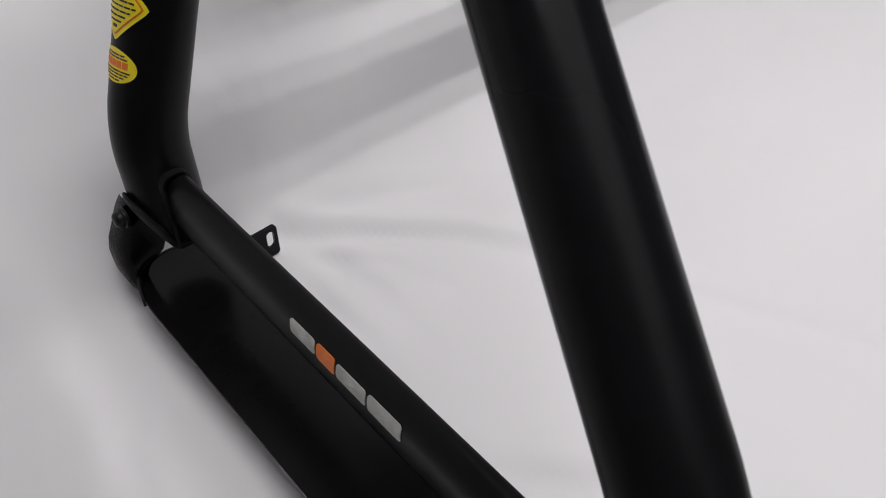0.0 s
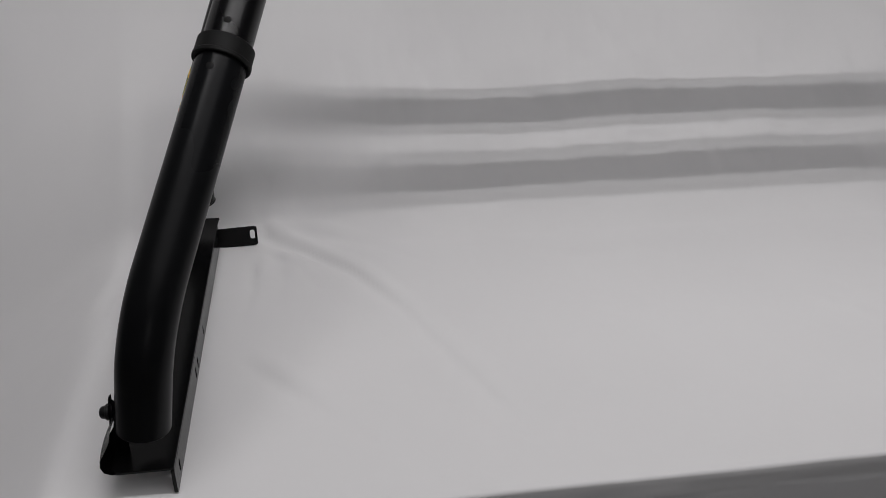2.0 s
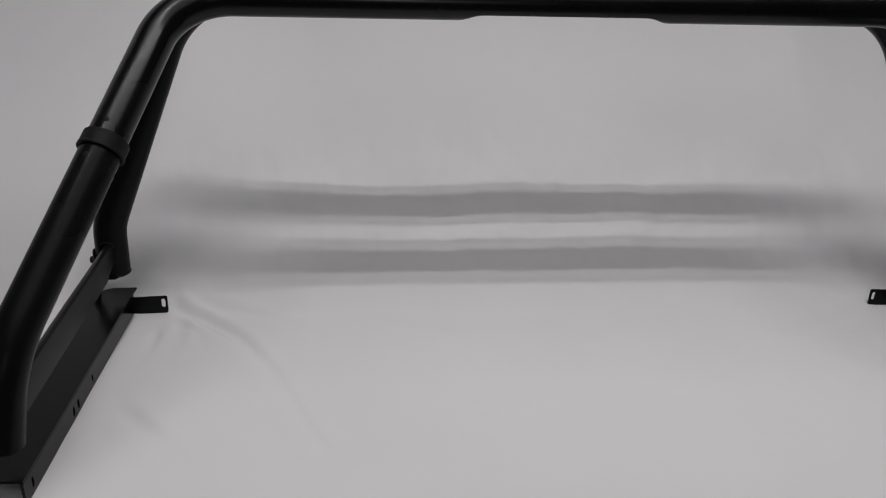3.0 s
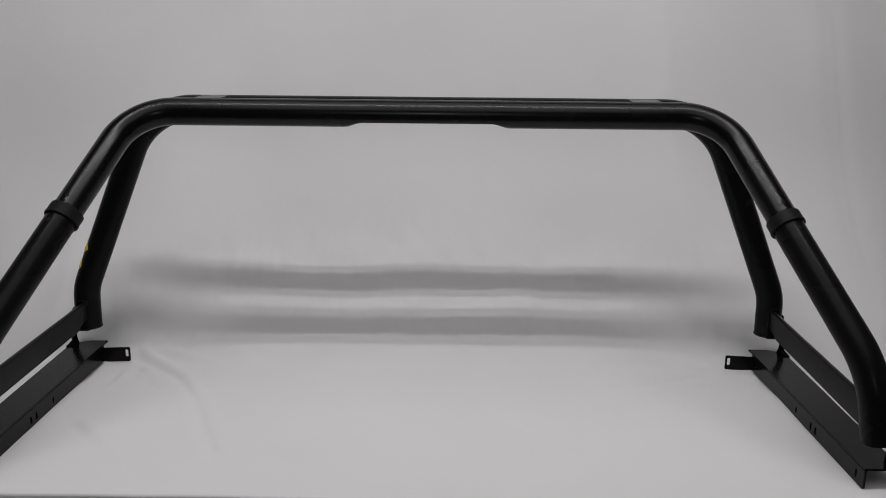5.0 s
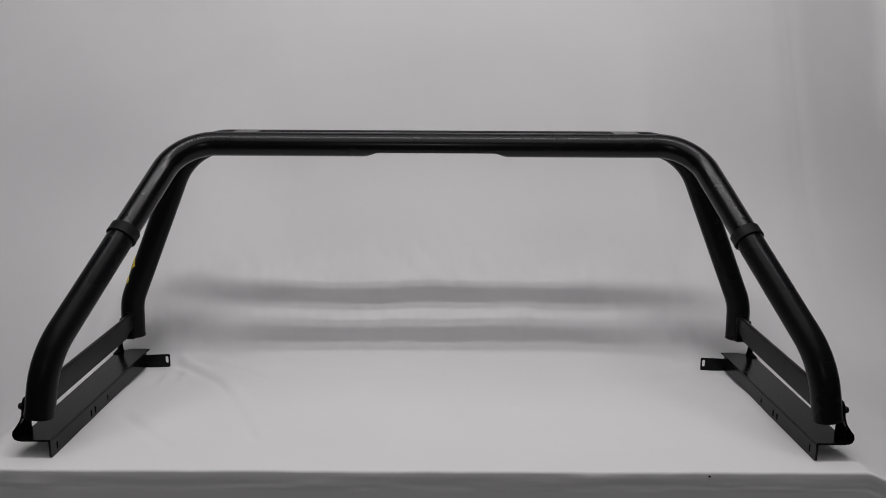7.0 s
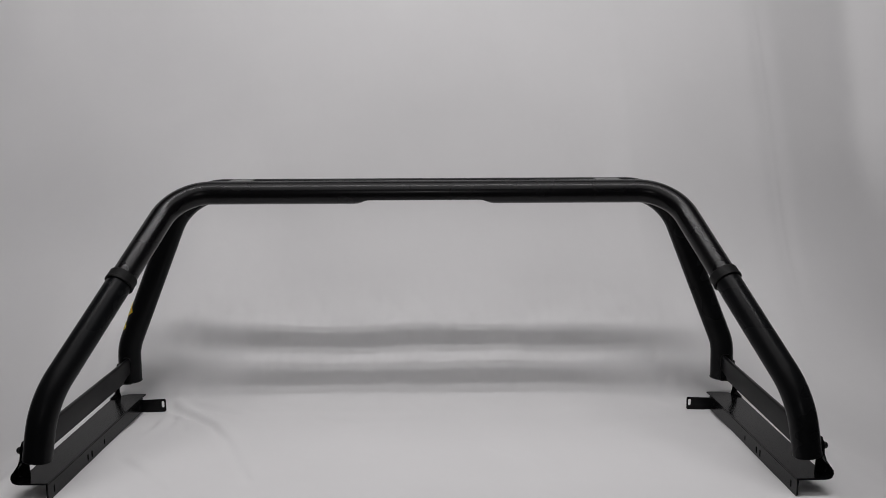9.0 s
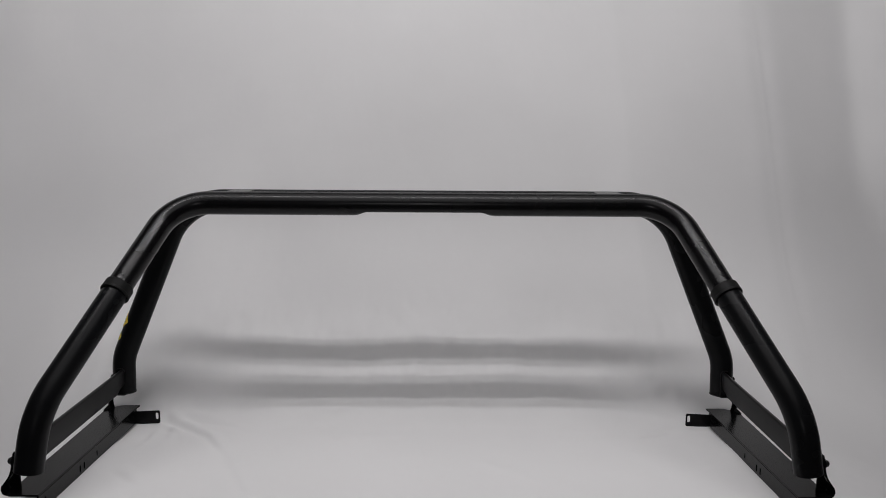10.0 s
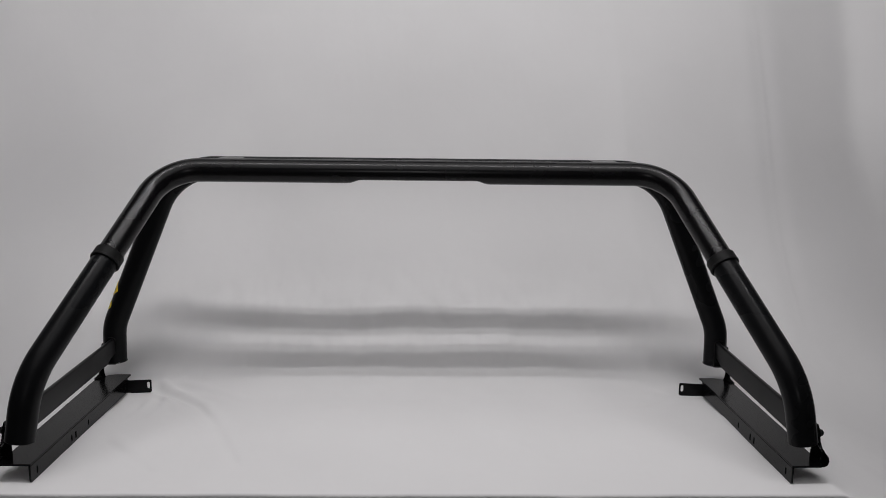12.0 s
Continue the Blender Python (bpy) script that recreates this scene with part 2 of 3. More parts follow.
WRINKLES = (
    # line, depth, width, length of its start
    (((-0.685, 0.552), (-0.612, 0.500), (-0.538, 0.428), (-0.470, 0.315), (-0.415, 0.185), (-0.355, 0.05)), 0.0058, 0.0125, 0.05),
    (((-0.715, 0.24), (-0.65, 0.172), (-0.59, 0.105), (-0.52, 0.03)), 0.0028, 0.015, 0.25),
    (((-0.66, 0.53), (-0.64, 0.43), (-0.65, 0.33)), 0.0023, 0.012, 0.3),
    (((-0.69, 0.50), (-0.685, 0.40), (-0.70, 0.30)), 0.0023, 0.010, 0.3),
    (((-0.64, 0.57), (-0.58, 0.60), (-0.50, 0.63)), 0.0040, 0.020, 0.3),
    (((0.66, 0.52), (0.58, 0.46), (0.48, 0.42), (0.36, 0.40)), 0.0027, 0.020, 0.3),
    (((0.69, 0.30), (0.62, 0.22), (0.56, 0.10)), 0.0020, 0.020, 0.3),
    (((-0.85, 0.48), (-0.887, 0.41), (-0.897, 0.30), (-0.90, 0.18)), 0.0044, 0.018, 0.3),
    (((-0.675, 0.52), (-0.62, 0.455), (-0.585, 0.37)), 0.0027, 0.011, 0.3),
    (((-0.665, 0.55), (-0.57, 0.53), (-0.48, 0.49), (-0.41, 0.43)), 0.0024, 0.012, 0.3),
    (((-0.30, 0.46), (-0.16, 0.43), (-0.02, 0.44)), 0.0018, 0.020, 0.3),
    (((0.10, 0.30), (0.22, 0.20), (0.30, 0.08)), 0.0016, 0.022, 0.3),
    (((0.67, 0.54), (0.60, 0.56), (0.50, 0.57)), 0.0027, 0.016, 0.3),
)


def cloth_point(x, y, z, flat, up):
    """A place of the cloth with its wrinkles, droop and folds. flat: 1 on the table, up: 0..1 on the back."""
    p = Vector((x, y, z))
    if flat > 0:
        h = 0.0
        for line, depth, width, start in WRINKLES:
            d, side, along = near_line(x, y, line)
            if d < 4 * width:
                fade = smoothstep(0.0, start, along) * (1.0 - 0.82 * smoothstep(0.22, 0.70, along)) * (1.0 - smoothstep(0.9, 1.0, along))
                s = math.copysign(d, side) / width
                h -= 1.6 * depth * fade * (math.exp(-s * s) - 0.55 * math.exp(-(s - 1.5) ** 2))
        h += 0.0018 * (noise.noise(Vector((x * 4, y * 4, 0.3)))) + 0.0008 * noise.noise(Vector((x * 14, y * 14, 2.0)))
        p.z += h * flat
    # under the rear ends of the rails it is pressed down
    if 0.36 < y < 0.64:
        p.z -= 0.007 * math.exp(-((abs(x) - 0.72) / 0.075) ** 2) * smoothstep(0.36, 0.46, y) * (1.0 - smoothstep(0.56, 0.64, y))
    # between the legs the cloth lifts off the table a little earlier
    if y > 0.36:
        mid = smoothstep(-0.60, -0.34, x) * (1.0 - smoothstep(0.40, 0.62, x))
        p.z += 0.007 * mid * math.exp(-((y - 0.56) / (0.062 if y < 0.56 else 0.07)) ** 2)
    if up > 0:
        # shallow undulation of the hanging back, with slanting folds near its side
        w = 0.010 * noise.noise(Vector((x * 2.3, 0.7, z * 1.6))) + 0.0035 * noise.noise(Vector((x * 7.0 + z * 2, 4.1, z * 4.0)))
        for x0, slope, amp, width in ((1.05, -0.08, -0.007, 0.035), (0.59, -0.08, 0.003, 0.05), (-1.25, 0.2, 0.012, 0.08)):
            s = (x - x0 - slope * (z - 0.95)) / width
            w -= amp * math.exp(-s * s)
        p.y += w * smoothstep(0.0, 0.5, up)
        # small uneven waves where the cloth leaves the table
        waves = smoothstep(0.005, 0.05, z) * (1.0 - 0.92 * smoothstep(0.17, 0.32, z)) * (1.0 - 0.9 * smoothstep(0.62, 0.85, abs(x)))
        p.y += waves * (0.010 * noise.noise(Vector((x * 3.6, 9.3, z * 5.0))) + 0.0085 * noise.noise(Vector((x * 9.0, 2.2, z * 13.0))) + 0.0060 * noise.noise(Vector((x * 23.0, 6.1, z * 26.0))) + 0.0028 * noise.noise(Vector((x * 48.0, 3.3, z * 60.0))))
        # towards its end the cloth falls back in a long fold, then swings forward again
        u = x - 0.08 * (1.16 - z)
        turn = 1.375 + 0.9 * max(0.0, 0.75 - z) ** 2
        v = x - 0.02 * (1.16 - z)
        back = 0.08 * max(0.0, u - 0.58) + 0.26 * max(0.0, u - 1.03) - (0.7 * (math.sqrt((v - turn) ** 2 + 0.0009) + v - turn) / 2 if v < turn + 0.5 else 0.3503)
        p.y += back * smoothstep(0.05, 0.45, up) - 0.25 * smoothstep(1.3, 2.1, -x)
    # beside one rear leg the sweep bulges forward
    if y > SWEEP - 0.05:
        p.y -= 0.038 * smoothstep(0.42, 0.68, -x) * (1.0 - smoothstep(0.68, 0.95, -x)) * smoothstep(0.01, 0.12, z) * (1.0 - smoothstep(0.22, 0.75, z))
    # a low ridge along one end of the table; past both ends the cloth slopes down
    if flat > 0:
        p.z += 0.0030 * math.exp(-((x - EDGE_LEFT - 0.012) / 0.012) ** 2) * flat
    over = max(0.0, EDGE_LEFT - x, x - EDGE_RIGHT)
    if over > 0:
        fall = (0.48 if x > 0 else 0.72) * (math.sqrt(over * over + 0.010 ** 2) - 0.010)
        hold = 1.0 - smoothstep(0.40, 1.05, y)
        p.z = max(p.z - fall * hold, -0.78)
    return p


def build_cloth():
    prof = cloth_profile()
    xs = [-2.3 + 0.05 * k for k in range(24)] + [-1.1 + 0.00625 * k for k in range(433)] + [1.65 + 0.05 * k for k in range(14)]
    verts, faces = [], []
    for y, z in prof:
        flat = 1.0 if (z > -0.004 and y < SWEEP) else (1.0 - smoothstep(0.02, 0.20, z) if y >= SWEEP else 0.0)
        up = 0.3 * smoothstep(0.0, 0.2, z) + 0.7 * smoothstep(0.05, 0.75, z) if y >= SWEEP else 0.0
        for x in xs:
            p = cloth_point(x, y, z, flat, up)
            if y <= FRONT + 0.001:
                k = 0.6 * smoothstep(0.02, 0.4, -z)
                p.y += 0.012 * k * noise.noise(Vector((x * 3.0, 1.0, 0.2))) - 0.004 * k * math.sin(x * 9)
                # shallow level creases below the table's edge, and a few upright ones
                low = smoothstep(0.008, 0.03, -z)
                p.y += low * (0.0010 * noise.noise(Vector((x * 5.0, 7.0, z * 55.0))) + 0.0005 * noise.noise(Vector((x * 16.0, 3.0, z * 130.0))) + 0.0012 * noise.noise(Vector((x * 11.0, 5.0, z * 6.0))))
            verts.append(p)
    w = len(xs)
    for i in range(len(prof) - 1):
        for j in range(w - 1):
            a = i * w + j
            faces.append((a, a + 1, a + w + 1, a + w))
    me = bpy.data.meshes.new("backdrop")
    me.from_pydata([tuple(v) for v in verts], [], faces)
    me.polygons.foreach_set("use_smooth", [True] * len(faces))
    me.materials.append(CLOTH)
    ob = new("backdrop", me)
    thick = ob.modifiers.new("thickness", "SOLIDIFY")
    thick.thickness, thick.offset = 0.0015, -1.0
    return tagged(ob, "creased white cloth draped over a table and swept up as backdrop", "backdrop", kind="structure")


backdrop = build_cloth()
pin = disc_stack(((0, 0.0022), (0.0008, 0.0022), (0.0014, 0.0012)), Matrix.Translation((0.5284, FRONT - 0.001, -0.0075)) @ pose(0, 0, 0, 90, 0, 0), 12)
part("pin", pin, RUBBER, backdrop, "small dark pin head in the hanging cloth")

# ---- the roll bar ----
R_FRONT, R_REAR = 0.0287, 0.0281
FRONT_FOOT, FRONT_BEND, FRONT_TOP = (0.7787, 0.0219, 0.0775), (0.7609, 0.0315, 0.1971), (0.6000, 0.4552, 0.5764)
REAR_FOOT, REAR_BEND, REAR_TOP = (0.7669, 0.5240, 0.0838), (0.7666, 0.5290, 0.1731), (0.6087, 0.5598, 0.5738)
PLATE_Z, FLANGE_X, OUTER_X, RAIL_FRONT, RAIL_REAR = 0.039, 0.750, 0.815, -0.003, 0.550
TOE = 0.019
BAR_X, BAR_LOW, BAR_HIGH = 0.767, 0.0953, 0.1500


def flip(p):
    return (-p[0], p[1], p[2])


roll_bar = tagged(new("roll_bar"), "black tubular steel pickup roll bar standing on white cloth", "roll bar")

front_line = rounded_path([FRONT_FOOT, FRONT_BEND, FRONT_TOP, flip(FRONT_TOP), flip(FRONT_BEND), flip(FRONT_FOOT)], [0.157, 0.112, 0.112, 0.157], 18)
rear_line = rounded_path([REAR_FOOT, REAR_BEND, REAR_TOP, flip(REAR_TOP), flip(REAR_BEND), flip(REAR_FOOT)], [0.13, 0.149, 0.149, 0.13], 18)
FRONT_LENGTH = path_length(front_line)


def along(path, s):
    c = cut_path(path, s, s + 0.004)
    return c[0], (c[1] - c[0]).normalized()


# the collar's place: where the sleeve of the leg meets the upper hoop
axis_a, axis_b = Vector(FRONT_BEND), Vector(FRONT_TOP)
COLLAR_AT = axis_a.lerp(axis_b, 0.528)
best, run = (9.0, 0.0), 0.0
for a, b in zip(front_line[:-1], front_line[1:]):
    n = max(1, int((b - a).length / 0.002))
    for k in range(n):
        d = (a.lerp(b, k / n) - COLLAR_AT).length
        if d < best[0]:
            best = (d, run + (b - a).length * k / n)
    run += (b - a).length
COLLAR_S = best[1]

# upper hoop, with its underside pressed flat in the middle
hoop_path = refine(cut_path(front_line, COLLAR_S, FRONT_LENGTH - COLLAR_S), 0.008)
bm = tube(hoop_path, R_FRONT - 0.0006, 44, ends=(False, False))
for v in bm.verts:
    lift = 0.011 * smoothstep(0.172, 0.132, abs(v.co.x)) if abs(v.co.x) < 0.172 else 0.0
    low = FRONT_TOP[2] - R_FRONT + lift
    if abs(v.co.x) < 0.18 and v.co.z < low:
        v.co.z = low
part("upper_hoop", bm, GLOSS_BLACK, roll_bar, "semi-gloss black tube hoop with a pressed middle")



def foot_cut(x):
    return 2.0 * max(0.0, abs(x) - REAR_FOOT[0] - 0.0125)


bm = tube(refine(rear_line, 0.012), R_REAR, 44)
for v in bm.verts:
    # the feet are cut on a slant, higher on the outer side
    v.co.z = max(v.co.z, REAR_FOOT[2] + foot_cut(v.co.x)) if v.co.z < 0.14 else v.co.z
part("rear_hoop", bm, SATIN_BLACK, roll_bar, "satin black bent rear tube hoop")

for side in (-1, 1):
    start = 0.0 if side > 0 else FRONT_LENGTH - COLLAR_S
    path = cut_path(front_line, start, start + COLLAR_S)
    leg = part("front_leg", tube(refine(path, 0.012), R_FRONT, 44), SATIN_BLACK, roll_bar, "satin black curved front leg tube")
    # rubber collar round the joint
    s0 = COLLAR_S - 0.008 if side > 0 else FRONT_LENGTH - COLLAR_S - 0.016
    ring = refine(cut_path(front_line, s0, s0 + 0.024), 0.007)
    bm = tube(ring, R_FRONT + 0.0038, 48, wall=0.0062, depth=0.003)
    collar = part("collar", bm, RUBBER, roll_bar, "thick black rubber collar round the tube joint")
    lip = s0 + (0.002 if side > 0 else 0.022)
    edge = refine(cut_path(front_line, lip - 0.003, lip + 0.003), 0.003)
    part("lip", tube(edge, R_FRONT + 0.0046, 48, wall=0.005, depth=0.001), RUBBER, collar)
    # rubber rim round the slanted foot of the rear leg
    bm = bmesh.new()
    loops = []
    for dz, r in ((-0.42, -0.004), (-0.45, 0.0), (-0.3, 0.0022), (0.05, 0.0036), (0.45, 0.0036), (0.8, 0.0022), (0.95, 0.0), (0.9, -0.002)):
        ring = []
        for k in range(40):
            a = 2 * math.pi * k / 40
            swell = smoothstep(0.772, 0.786, REAR_FOOT[0] + R_REAR * math.cos(a))
            rr = R_REAR + r * (0.35 + 0.75 * swell)
            x, y = REAR_FOOT[0] + rr * math.cos(a), REAR_FOOT[1] + rr * math.sin(a)
            thick = 0.0012 + 0.0105 * swell
            ring.append(bm.verts.new((x * side, y, REAR_FOOT[2] + foot_cut(x) + dz * thick)))
        loops.append(ring)
    for a, b in zip(loops[:-1], loops[1:]):
        for k in range(40):
            bm.faces.new((a[k], a[(k + 1) % 40], b[(k + 1) % 40], b[k]))
    part("foot_rim", bm, RUBBER, roll_bar, "black rubber rim round the slanted tube foot")
    # drain holes in the tube, set in as dark plugs
    for s, r, way in ((0.584, R_FRONT - 0.0006, (0.0, -0.69, 0.72)), (0.484, R_FRONT, (0.13, -0.63, 0.76))):
        p = axis_a.lerp(axis_b, s)
        d = (axis_b - axis_a).normalized()
        out = (Vector(way) - d * Vector(way).dot(d)).normalized()
        p, out = Vector((p.x * side, p.y, p.z)), Vector((out.x * side, out.y, out.z))
        m = Matrix.Translation(p + out * (r - 0.0012)) @ out.to_track_quat("Z", "Y").to_matrix().to_4x4()
        part("hole_plug", disc_stack(((0, 0.0043), (0.0013, 0.0043), (0.0016, 0.0037)), m, 16), RUBBER, leg)

# small flat plates that tie the two top tubes together near the corners
for x0, x1 in ((-0.486, -0.430), (0.425, 0.486)):
    bm = outline_plate(rounded_rect(x0, 0.462, x1, 0.556, 0.005), [], 0.005, pose(0, 0, 0.5965))
    part("tie_plate", bm, GLOSS_BLACK, roll_bar, "small flat black plate joining the two top tubes")


def inner_edge(z):
    """Plan of the rear bracket's inner front edge at a height."""
    line = ((0.020, 0.7950, 0.545), (0.045, 0.7985, 0.530), (0.064, 0.7950, 0.518), (0.080, 0.7880, 0.506), (0.096, 0.7845, 0.500))
    for (za, xa, ya), (zb, xb, yb) in zip(line[:-1], line[1:]):
        if z <= zb or zb == 0.096:
            t = min(1.0, (z - za) / (zb - za))
            return xa + (xb - xa) * t, ya + (yb - ya) * t


def bracket(side, rear):
    """A bulged sheet that carries a leg: it rises from the rail's end to the bolt on the leg."""
    if rear:
        rows = ((0.020, 0.800, 0.520, 0.552), (0.023, 0.808, 0.518, 0.556), (0.031, 0.8145, 0.516, 0.559), (0.044, 0.8180, 0.515, 0.561), (0.058, 0.8180, 0.516, 0.562), (0.070, 0.8150, 0.519, 0.562),
                (0.082, 0.8095, 0.524, 0.561), (0.094, 0.8045, 0.530, 0.560), (0.102, 0.8010, 0.533, 0.558), (0.108, 0.7990, 0.536, 0.555), (0.112, 0.7980, 0.539, 0.551))
    else:
        rows = ((0.036, 0.802, -0.002, 0.055), (0.0365, 0.814, -0.003, 0.055), (0.040, 0.8205, -0.003, 0.055), (0.048, 0.8235, -0.003, 0.054), (0.056, 0.8225, -0.002, 0.052), (0.064, 0.8170, 0.002, 0.049),
                (0.073, 0.8120, 0.008, 0.045), (0.084, 0.8100, 0.013, 0.042), (0.096, 0.8095, 0.016, 0.040), (0.108, 0.8085, 0.018, 0.038), (0.115, 0.8075, 0.021, 0.035))
    bm = bmesh.new()
    grid = []
    for z, x, y0, y1 in rows:
        # in plan the rear sheet bends from the outer side round to its inner front edge, its top following the slanted foot
        line = []
        for k in range(13):
            u = k / 12
            if rear:
                high = 0.1130 + 0.0035 * smoothstep(0.0, 0.35, u) - 0.0205 * smoothstep(0.35, 1.0, u)
                zz = 0.020 + (z - 0.020) / 0.092 * (high - 0.020)
                q = Vector((x - 0.004, y1)) * (1 - u) ** 2 + Vector((x + 0.003, y0)) * (2 * u * (1 - u)) + Vector(inner_edge(zz)) * u * u
                line.append(bm.verts.new((q.x, q.y, zz)))
            else:
                line.append(bm.verts.new((x + 0.0015 * (1 - (2 * u - 1) ** 2), y1 + (y0 - y1) * u, z)))
        grid.append(line)
    for a, b in zip(grid[:-1], grid[1:]):
        for k in range(12):
            bm.faces.new((a[k], a[k + 1], b[k + 1], b[k]))
    grown = bmesh.ops.solidify(bm, geom=bm.faces[:], thickness=0.0035)
    if side < 0:
        bmesh.ops.scale(bm, vec=(-1, 1, 1), verts=bm.verts)
        bmesh.ops.reverse_faces(bm, faces=bm.faces)
    ob = part("leg_bracket", bm, STEEL_BLACK, roll_bar, "bulged black sheet bracket bolted to the leg")
    # web across the sheet, towards the leg
    if not rear:
        web = [(x - 0.001, z) for z, x, y0, y1 in rows[:-1]] + [(0.803, 0.104), (0.803, 0.080), (0.801, 0.062), (0.800, 0.0375)]
        if side < 0:
            web = [(-x, z) for x, z in reversed(web)]
        place = Matrix(((1, 0, 0, 0), (0, 0, 1, 0.030), (0, 1, 0, 0), (0, 0, 0, 1)))
        part("web", outline_plate(web, [], 0.004, place, 0.0), STEEL_BLACK, ob)
    by, bz, bx = (0.5345, 0.103, 0.8015) if rear else (0.0275, 0.097, 0.812)
    turn = pose(0, 0, 0, 0, 90 * side, 0)
    place = Matrix.Translation((bx * side, by, bz)) @ turn
    part("washer", disc_stack(((-0.002, 0.0088), (0.001, 0.0088), (0.0018, 0.0080)), place), BOLT_BLACK, ob)
    part("bolt", disc_stack(((0.0016, 0.0070), (0.0042, 0.0070), (0.0066, 0.0062), (0.0080, 0.0044), (0.0085, 0.0020)), place, 16), BOLT_BLACK, ob)

for side in (-1, 1):
    # rail: level plate with a rounded rear corner and a flange turned down along its inner edge
    rr, steps = 0.044, 10
    outer = [(FLANGE_X, RAIL_FRONT), (OUTER_X - 0.006, RAIL_FRONT), (OUTER_X, RAIL_FRONT + 0.006)]
    outer += [(OUTER_X - rr + rr * math.cos(radians(90 * k / steps)), RAIL_REAR - 0.058 + 0.058 * math.sin(radians(90 * k / steps))) for k in range(steps + 1)]
    outer += [(FLANGE_X - 0.001, RAIL_REAR), (FLANGE_X, RAIL_REAR - 0.012)]
    outer = [(x - TOE * y if x < FLANGE_X + 0.001 else x, y) for x, y in outer]
    if side < 0:
        outer = [(-x, y) for x, y in reversed(outer)]
    rail = part("base_rail", outline_plate(outer, [], 0.004, pose(0, 0, PLATE_Z - 0.004)), STEEL_BLACK, roll_bar, "black steel angle rail with a turned-down inner flange")
    # a narrow lip stands up round the rear corner, towards the leg's bracket
    bm = bmesh.new()
    ends = []
    for k in range(11):
        a = radians(13 + 33 * k / 10)
        high = PLATE_Z + 0.0035 + 0.0075 * smoothstep(0.0, 0.8, k / 10)
        row = []
        for grow, z in ((0.0002, PLATE_Z - 0.004), (0.0024, PLATE_Z - 0.004), (0.0024, high - 0.001), (0.0018, high), (0.0008, high), (0.0002, high - 0.001)):
            x, y = OUTER_X - rr + (rr + grow) * math.cos(a), RAIL_REAR - 0.058 + (0.058 + grow) * math.sin(a)
            row.append(bm.verts.new((x * side, y, z)))
        ends.append(row)
    for a, b in zip(ends[:-1], ends[1:]):
        for k in range(6):
            bm.faces.new((a[k], a[(k + 1) % 6], b[(k + 1) % 6], b[k]))
    bm.faces.new(ends[0])
    bm.faces.new(ends[-1])
    part("end_lip", bm, RUBBER, rail, "dark raised lip round the rail's rear corner")
    # below it a short skirt closes the rail's rear end
    bm = bmesh.new()
    ends = []
    for k in range(9):
        a = radians(64 + 36 * k / 8)
        row = []
        for grow, z in ((0.006, 0.006), (0.009, 0.006), (0.009, 0.033), (0.006, 0.034)):
            x, y = OUTER_X - rr + (rr + grow) * math.cos(a), RAIL_REAR - 0.058 + (0.058 + grow) * math.sin(a)
            row.append(bm.verts.new((x * side, y, z)))
        ends.append(row)
    for a, b in zip(ends[:-1], ends[1:]):
        for k in range(4):
            bm.faces.new((a[k], a[(k + 1) % 4], b[(k + 1) % 4], b[k]))
    bm.faces.new(ends[0])
    bm.faces.new(ends[-1])
    part("end_skirt", bm, STEEL_BLACK, rail)
    # the flange stands in the plane across x; its outline runs along y and z
    fl = rounded_rect(RAIL_FRONT, 0.0005, 0.5280, PLATE_Z - 0.0045, 0.004, corners=(0, 0, 1, 1))
    holes = [slot(0.024, 0.017, 0.016, 0.006), slot(0.186, 0.015, 0.016, 0.0066), slot(0.207, 0.015, 0.016, 0.0066), slot(0.276, 0.016, 0.013, 0.0058)]
    place = Matrix(((-TOE, 0, 1, FLANGE_X), (1, 0, 0, 0), (0, 1, 0, 0), (0, 0, 0, 1)))
    if side < 0:
        place = Matrix(((TOE, 0, -1, -FLANGE_X), (1, 0, 0, 0), (0, 1, 0, 0), (0, 0, 0, 1)))
    part("flange", outline_plate(fl, holes, 0.004, place, 0.0006), STEEL_BLACK, rail)
    # tab turned inward at the rear end of the flange
    x0, x1 = 0.6800, FLANGE_X - 0.006
    tab = rounded_rect(x0, -0.0035, x1, 0.0300, 0.004, corners=(0, 1, 1, 0))
    eye = slot(x0 + 0.0075, 0.016, 0.018, 0.0075)
    if side < 0:
        tab, eye = [(-x, y) for x, y in reversed(tab)], [(-x, y) for x, y in reversed(eye)]
    # it rises a little towards its free end
    place = Matrix(((1, 0, 0, 0), (0, 0, 1, 0.5245), (-0.050 * side, 1, 0, 0.0368), (0, 0, 0, 1)))
    part("mounting_tab", outline_plate(tab, [eye], 0.0035, place), STEEL_BLACK, rail, "black steel tab with a slotted hole")
    # one rail sinks a little into the cloth towards its rear
    if side > 0:
        rail.rotation_euler.x = -0.006
    # side bar: closed flat bar, its top rounded over from the outer to the inner side
    bm = bmesh.new()
    h, lo = 0.0095, BAR_LOW
    prof = [(-h, lo + 0.003), (-h + 0.003, lo), (0.0010, lo), (0.0055, lo + 0.004), (0.0085, lo + 0.010), (h, lo + 0.016), (h, 0.1290)]
    for k in range(1, 10):
        a = radians(90 * k / 9)
        prof.append((-0.0045 + (h + 0.0045) * math.cos(a), 0.1290 + 0.0192 * math.sin(a)))
    prof += [(-0.0070, 0.1478), (-0.0088, 0.1464), (-h, 0.1440)]
    loops = []
